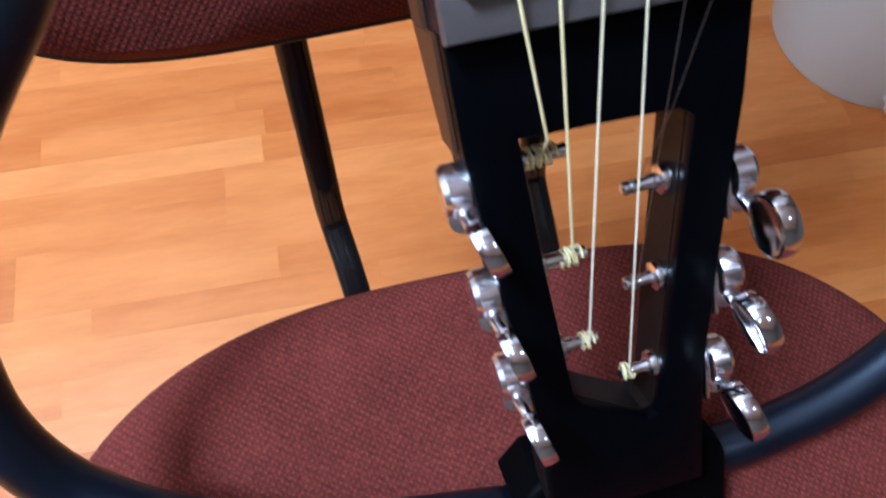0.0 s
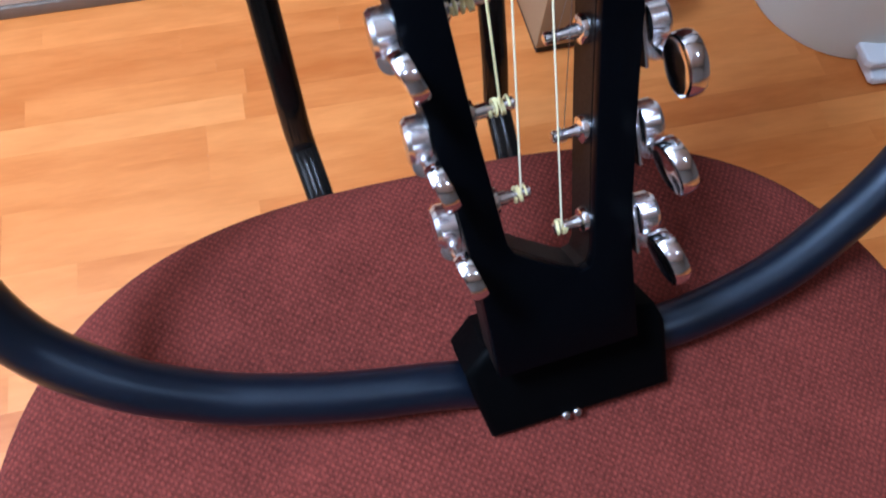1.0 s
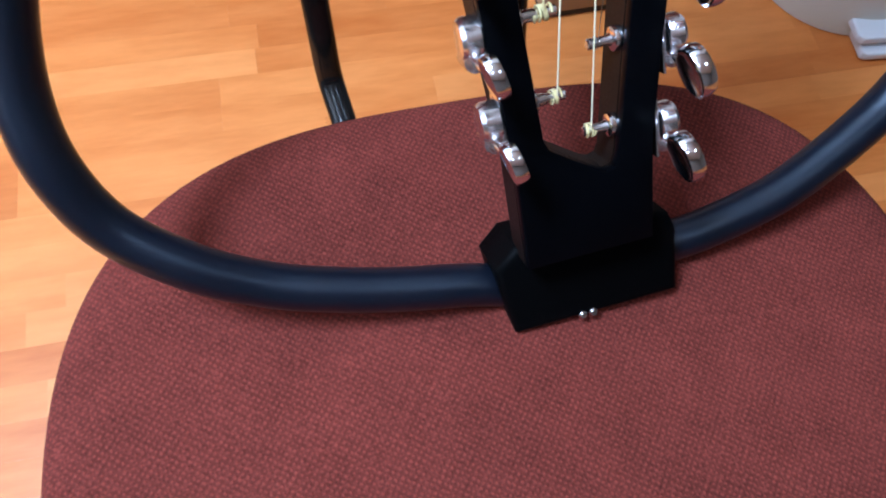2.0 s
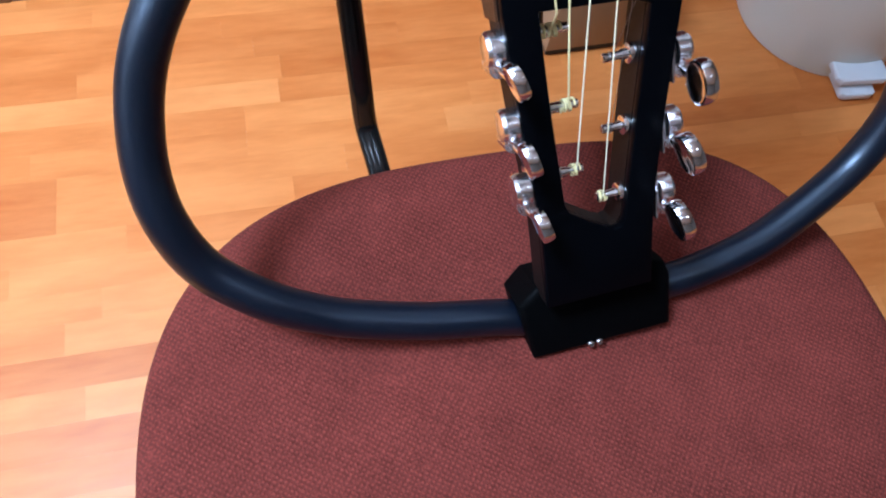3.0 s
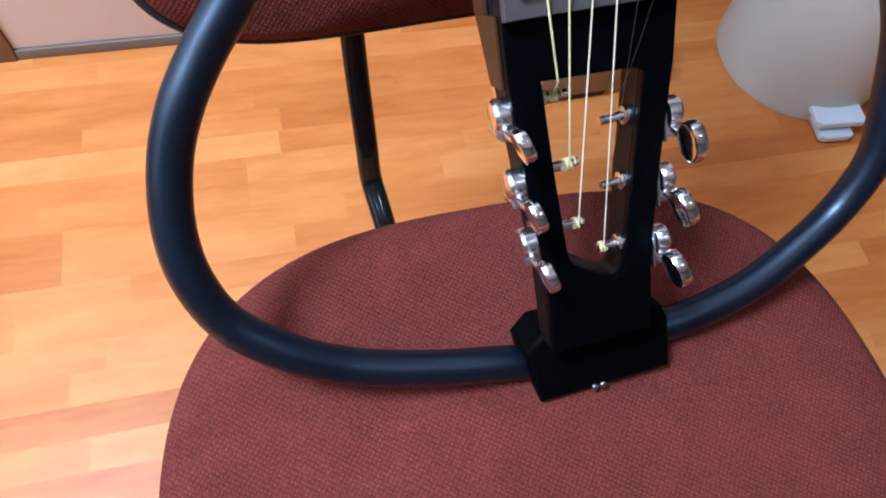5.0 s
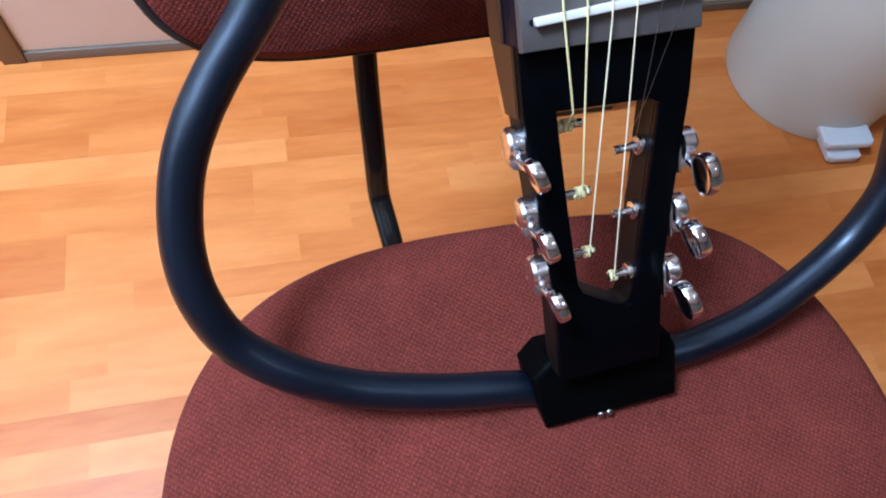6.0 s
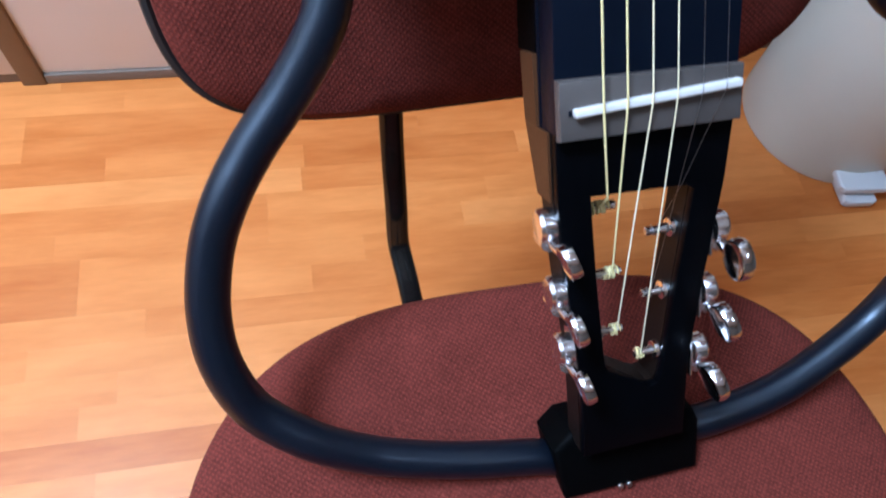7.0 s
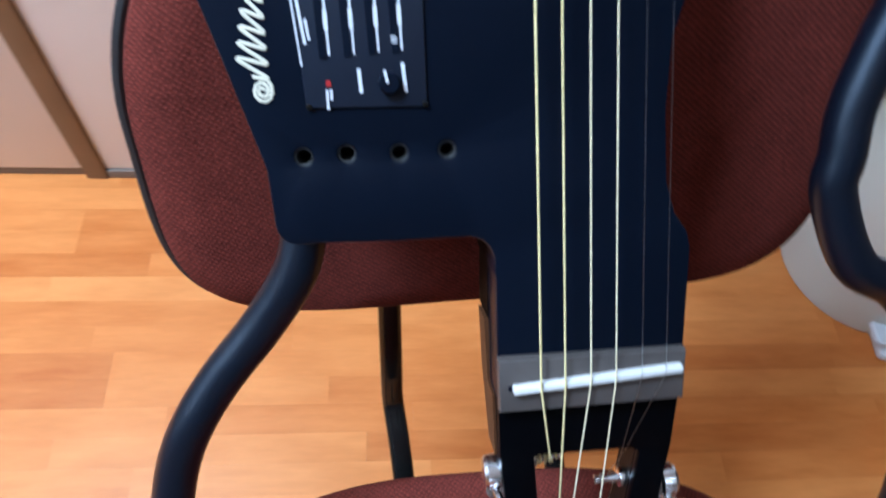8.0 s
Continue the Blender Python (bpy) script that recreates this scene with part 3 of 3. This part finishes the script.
for side, b, tip, inner, outer, key_a, key_b, key_c, turn, wind in MACHINES:
    along = Matrix.Translation((tip, b, POST_C)) @ pose(0, 0, 0, 0, 90 * side, 0)
    reach, full = abs(inner - tip), abs(outer - tip)
    bm = bmesh.new()
    lathe(bm, [(0.0016, 0.0), (0.0022, 0.0005), (0.0022, 0.0020), (0.0020, 0.0026), (0.0020, 0.0080), (0.0026, 0.0095), (0.0026, full)], along, 16)
    machine = part("tuning_machine", bm, M_CASE, guitar, "chrome tuning machine")
    bm = bmesh.new()
    lathe(bm, [(0.0030, reach - 0.0030), (0.0048, reach - 0.0022), (0.0052, reach - 0.0010), (0.0052, reach + 0.0004)], along, 20)
    part("washer", bm, M_CHROME, machine)
    bm = bmesh.new()
    box(bm, min(outer, outer + side * 0.0014), max(outer, outer + side * 0.0014), b - 0.0165, b + 0.0085, POST_C - 0.006, POST_C + 0.0075, 0.0005)
    part("base_plate", bm, M_CHROME, machine)
    bm = bmesh.new()
    lathe(bm, [(0.0070, full + 0.0012), (0.0082, full + 0.0020), (0.0082, full + 0.0078), (0.0070, full + 0.0094), (0.0022, full + 0.0098)], Matrix.Translation((0, -0.0026, 0.0030)) @ along, 26)
    x = outer + side * 0.0048
    sweep(bm, [(x, b - 0.0105, POST_C - 0.005), (x, b - 0.0105, POST_C + 0.0070)], 0.0045, 16)
    part("gear_case", bm, M_CASE, machine)
    bm = bmesh.new()
    sweep(bm, [(x, b - 0.0105, POST_C + 0.006), (key_a, b + key_b, POST_C + key_c - 0.007)], 0.0021, 12)
    part("key_shaft", bm, M_CHROME, machine)
    bm = bmesh.new()
    size = 1.0 if side > 0 else 0.82
    spin = Matrix.Translation((key_a, b + key_b, POST_C + key_c)) @ pose(0, 0, 0, 0, 0, turn) @ pose(0, 0, 0, 90, 0, 0) @ Matrix.Diagonal((size, 0.88 * size, 1.05 if side > 0 else 0.9, 1))
    lathe(bm, [(0.0025, -0.0019), (0.0075, -0.0020), (0.0094, -0.0030), (0.0103, -0.0028), (0.0108, -0.0016), (0.0109, 0.0), (0.0108, 0.0016), (0.0103, 0.0028), (0.0094, 0.0030), (0.0075, 0.0020), (0.0025, 0.0019)], spin, 36)
    part("key", bm, M_CHROME, machine, "oval chrome key")

# strings, each wound on its post
STRINGS = [(-0.0261, 0, 0.00054), (-0.0155, 1, 0.00047), (-0.0042, 2, 0.00038), (0.0069, 5, 0.00034), (0.0185, 4, 0.00014), (0.0293, 3, 0.00012)]
for a, k, r in STRINGS:
    side, b, tip, inner, outer, key_a, key_b, key_c, turn, x = MACHINES[k]
    bm = bmesh.new()
    run = [(a * 0.74, 0.64, 0.001), (a, 0.0, r + 0.0002), (x, b + 0.001, POST_C + 0.0026 + r)]
    if b > -0.08:  # rests on the upper lip of the slot
        run.insert(2, (a + (x - a) * 0.0440 / -b, -0.0440, -0.0128 + r))
    sweep(bm, run, r, 8)
    string = part("string", bm, (M_BRASS, M_BRASS, M_SILVER, M_PLAIN, M_PLAIN, M_SILVER)[k], guitar, ("bronze-wound string", "bronze-wound string", "pale wound string", "thin plain steel string", "thin plain steel string", "pale wound string")[k])
    turns = (5, 4, 3, 2, 2, 3)[k]
    coil = [(x + side * (q / (turns * 12) - 0.5) * r * 3.4 * turns + 0.0005 * math.sin(0.37 * q), b + (0.0025 + r) * math.sin(q * math.pi / 6), POST_C + (0.0025 + r) * math.cos(q * math.pi / 6)) for q in range(turns * 12 + 1)]
    bm = bmesh.new()
    sweep(bm, coil, r, 7, 1.0, (1, 0, 0))
    part("winding", bm, M_BRASS if k != 3 and k != 4 else M_PLAIN, string)

# neck, out of the walk's sight
bm = bmesh.new()
slab(bm, [(-0.031, 0.331), (0.031, 0.331), (0.026, 0.655), (-0.026, 0.655)], -0.034, -0.012, 0.004)
part("neck", bm, M_SIDE, guitar, "dark brown neck")
bm = bmesh.new()
slab(bm, [(-0.031, 0.331), (0.031, 0.331), (0.026, 0.650), (-0.026, 0.650)], -0.0118, -0.004, 0.001)
part("fingerboard", bm, M_BRIDGE, guitar)

# tubular frame
TUBE_R = 0.0106
LEFT = [(-0.0254, -0.2232, -0.0567), (-0.0536, -0.2113, -0.0524), (-0.0913, -0.2017, -0.0515), (-0.1229, -0.1919, -0.0520), (-0.1470, -0.1821, -0.0527), (-0.1737, -0.1636, -0.0503), (-0.1980, -0.1391, -0.0518), (-0.2077, -0.1094, -0.0496), (-0.2079, -0.0808, -0.0510), (-0.2000, -0.0504, -0.0517), (-0.1879, -0.0265, -0.0513), (-0.1712, -0.0047, -0.0540), (-0.1484, 0.0196, -0.0548), (-0.1290, 0.0458, -0.0523), (-0.1211, 0.0702, -0.0523), (-0.1165, 0.0885, -0.0470)]
RIGHT = [(0.0417, -0.2197, -0.0574), (0.0682, -0.2182, -0.0566), (0.1087, -0.2079, -0.0547), (0.1451, -0.1904, -0.0554), (0.1746, -0.1701, -0.0558), (0.1917, -0.1411, -0.0501), (0.1965, -0.1092, -0.0477), (0.1986, -0.0622, -0.0459), (0.1865, -0.0185, -0.0446), (0.1694, 0.0070, -0.0440), (0.1432, 0.0244, -0.0425), (0.1288, 0.0605, -0.0430), (0.1303, 0.0802, -0.0418), (0.1329, 0.1014, -0.0423), (0.1416, 0.1281, -0.0408), (0.1548, 0.1666, -0.0364), (0.1557, 0.2165, -0.0331), (0.1345, 0.2660, -0.0296), (0.0818, 0.2946, -0.0265), (0.0216, 0.3031, -0.0259)]
for path in (LEFT, RIGHT):
    bm = bmesh.new()
    sweep(bm, spline(path, 6), TUBE_R, 20)
    part("frame_tube", bm, M_TUBE, guitar, "black tubular side frame")
# control panel with four sliders and a few printed bars
bm = bmesh.new()
slab(bm, [(-0.1106, 0.1242), (-0.0649, 0.1212), (-0.0625, 0.1959), (-0.1123, 0.1965)], TOP + 0.0003, TOP + 0.0013, 0.0005)
panel = part("control_panel", bm, M_PANEL, guitar, "dark blue-grey equaliser panel with white marks")


def bar(x0, y0, x1, y1, w, h=0.0004, base=TOP + 0.0014):
    b = bmesh.new()
    d = Vector((x1 - x0, y1 - y0)).normalized()
    n = Vector((-d.y, d.x)) * w / 2
    slab(b, [(x0 + n.x, y0 + n.y), (x1 + n.x, y1 + n.y), (x1 - n.x, y1 - n.y), (x0 - n.x, y0 - n.y)], base, base + h)
    return b


PLATE = TOP + 0.0014
for x, y in ((-0.1012, 0.1417), (-0.0920, 0.1416), (-0.0829, 0.1417), (-0.0742, 0.1417)):
    slot = part("slider", bar(x - 0.0012, y, x - 0.0010, y + 0.045, 0.0026), M_BLACK, panel, "black slider slot")
    part("slider_mark", bar(x + 0.0012, y + 0.001, x + 0.0014, y + 0.045, 0.0008, 0.0003), M_MARK, slot)
    part("slider_mark", bar(x + 0.0011, y + 0.010, x + 0.0012, y + 0.017, 0.0016, 0.00035), M_MARK, slot)
    for k in range(4):
        part("tick", bar(x - 0.0030, y + 0.026 + 0.004 * k, x - 0.0026, y + 0.026 + 0.004 * k, 0.0006, 0.0003), M_MARK, slot)
# unreadable print, as plain bars
for x0, y0, x1, y1, w in ((-0.1105, 0.1395, -0.1116, 0.1648, 0.0007), (-0.1083, 0.1471, -0.1097, 0.1648, 0.0011), (-0.1066, 0.1485, -0.1073, 0.1561, 0.0010), (-0.1025, 0.1231, -0.1022, 0.1303, 0.0010), (-0.1009, 0.1264, -0.1007, 0.1304, 0.0010), (-0.0896, 0.1282, -0.0897, 0.1372, 0.0014), (-0.0728, 0.1274, -0.0732, 0.1381, 0.0014), (-0.0756, 0.1452, -0.0756, 0.1482, 0.0022)):
    part("print_bar", bar(x0, y0, x1, y1, w), M_MARK, panel)
part("red_mark", bar(-0.1015, 0.1316, -0.1014, 0.1337, 0.0018), M_RED, panel, "small red mark")
bm = bmesh.new()
lathe(bm, [(0.0042, 0.0), (0.0042, 0.0030), (0.0034, 0.0040)], Matrix.Translation((-0.0787, 0.1311, PLATE - 0.0002)), 20)
knob = part("knob", bm, M_BLACK, panel, "small black knob")
part("knob_line", bar(-0.0795, 0.1314, -0.0803, 0.1362, 0.0011, 0.0006, PLATE + 0.0040), M_MARK, knob)
for x, y in ((-0.1097, 0.1246), (-0.0659, 0.1224)):
    bm = bmesh.new()
    lathe(bm, [(0.0012, 0.0), (0.0012, 0.0005), (0.0007, 0.0007)], Matrix.Translation((x, y, PLATE - 0.0002)), 12)
    part("screw", bm, M_STEEL, panel)

# cream maker's mark, drawn as a spiral and a running flourish
mark_z = TOP + 0.0005
spiral = [(-0.1260 + (0.0006 + 0.0034 * k / 22) * math.cos(0.62 * k), 0.1317 + (0.0006 + 0.0042 * k / 22) * math.sin(0.62 * k), mark_z) for k in range(23)]
bm = bmesh.new()
sweep(bm, spiral, 0.0007, 8, 0.5, (0, 0, 1))
running = []
for k in range(61):
    f = k / 60
    swing = math.sin(f * 11 * math.pi)
    running.append((-0.1290 + 0.0045 * f + (0.0058 - 0.0030 * f) * swing, 0.1372 + 0.0300 * f - 0.0028 * swing, mark_z))
sweep(bm, running, 0.00075, 8, 0.5, (0, 0, 1))
part("maker_mark", bm, M_LOGO, guitar, "cream flourish painted on the black top")

# ---- floor strips: each strip a piece of its own, laid along the room ----
rng = random.Random(7)
STRIP = 0.0375
LAID = Matrix.Rotation(ROOM_TURN, 4, "Z")
SHIFT = LAID.inverted() @ ROOM.translation
# row: a joint, the tones on both sides of it, and the next joint
SET_ROWS = {
    7: (-0.552, 0.80, 0.30, -0.26), 6: (-0.552, 0.85, 0.22, -0.22), 5: (-0.187, 0.55, 0.10, 0.12), 4: (-0.193, 0.98, 0.45, 0.20),
    3: (-0.240, 0.42, 0.72, 0.06), 2: (-0.241, 0.50, 0.66, 0.02), 1: (-0.470, 0.04, 0.62, -0.12), 0: (-0.470, 0.02, 0.74, -0.19),
    -1: (-0.391, 0.80, 0.40, -0.08), -2: (-0.52, 0.60, 0.88, -0.14), -3: (-0.42, 0.75, 0.95, -0.06), -4: (-0.46, 0.55, 0.85, -0.15)}
shapes = {}


def strip(x, y0, length, tone):
    # cut just inside the walls
    low = max(x, SHIFT.x - 1.50)
    length = min(x + length, SHIFT.x + 2.20) - low
    if length < 0.01 or y0 > SHIFT.y + WALL_Y or y0 < SHIFT.y - 2.40:
        return
    key = round(length, 3)
    if key not in shapes:
        b = bmesh.new()
        box(b, 0.00003, length - 0.00003, 0.00003, STRIP - 0.00003, -0.0015, 0.0)
        shapes[key] = mesh_of("strip", b, M_FLOOR, 0)
    ob = new("strip", shapes[key])
    ob.parent = floor
    ob.matrix_world = LAID @ Matrix.Translation((low, y0, 0))
    ob.color = (tone, tone, tone, 1)


for row in range(-80, 14):
    y0 = 0.310 + row * STRIP
    if not -9 <= row <= 12:
        for k in range(4):
            strip(-2.4 + 1.3 * k + 0.4 * (row % 3), y0, 1.3, rng.random())
        continue
    joint, left, right, after = SET_ROWS.get(row, (-0.5 + 0.4 * rng.random(), rng.random(), rng.random(), None))
    x, tone = joint, left
    while x > -1.8:
        length = rng.choice((0.26, 0.32, 0.38, 0.44))
        x -= length
        strip(x, y0, length, tone)
        tone = rng.random()
    x, tone = joint, right
    while x < 2.3:
        length = after - x if after and x == joint else rng.choice((0.20, 0.26, 0.32, 0.38))
        strip(x, y0, length, tone)
        x += length
        tone = rng.random()
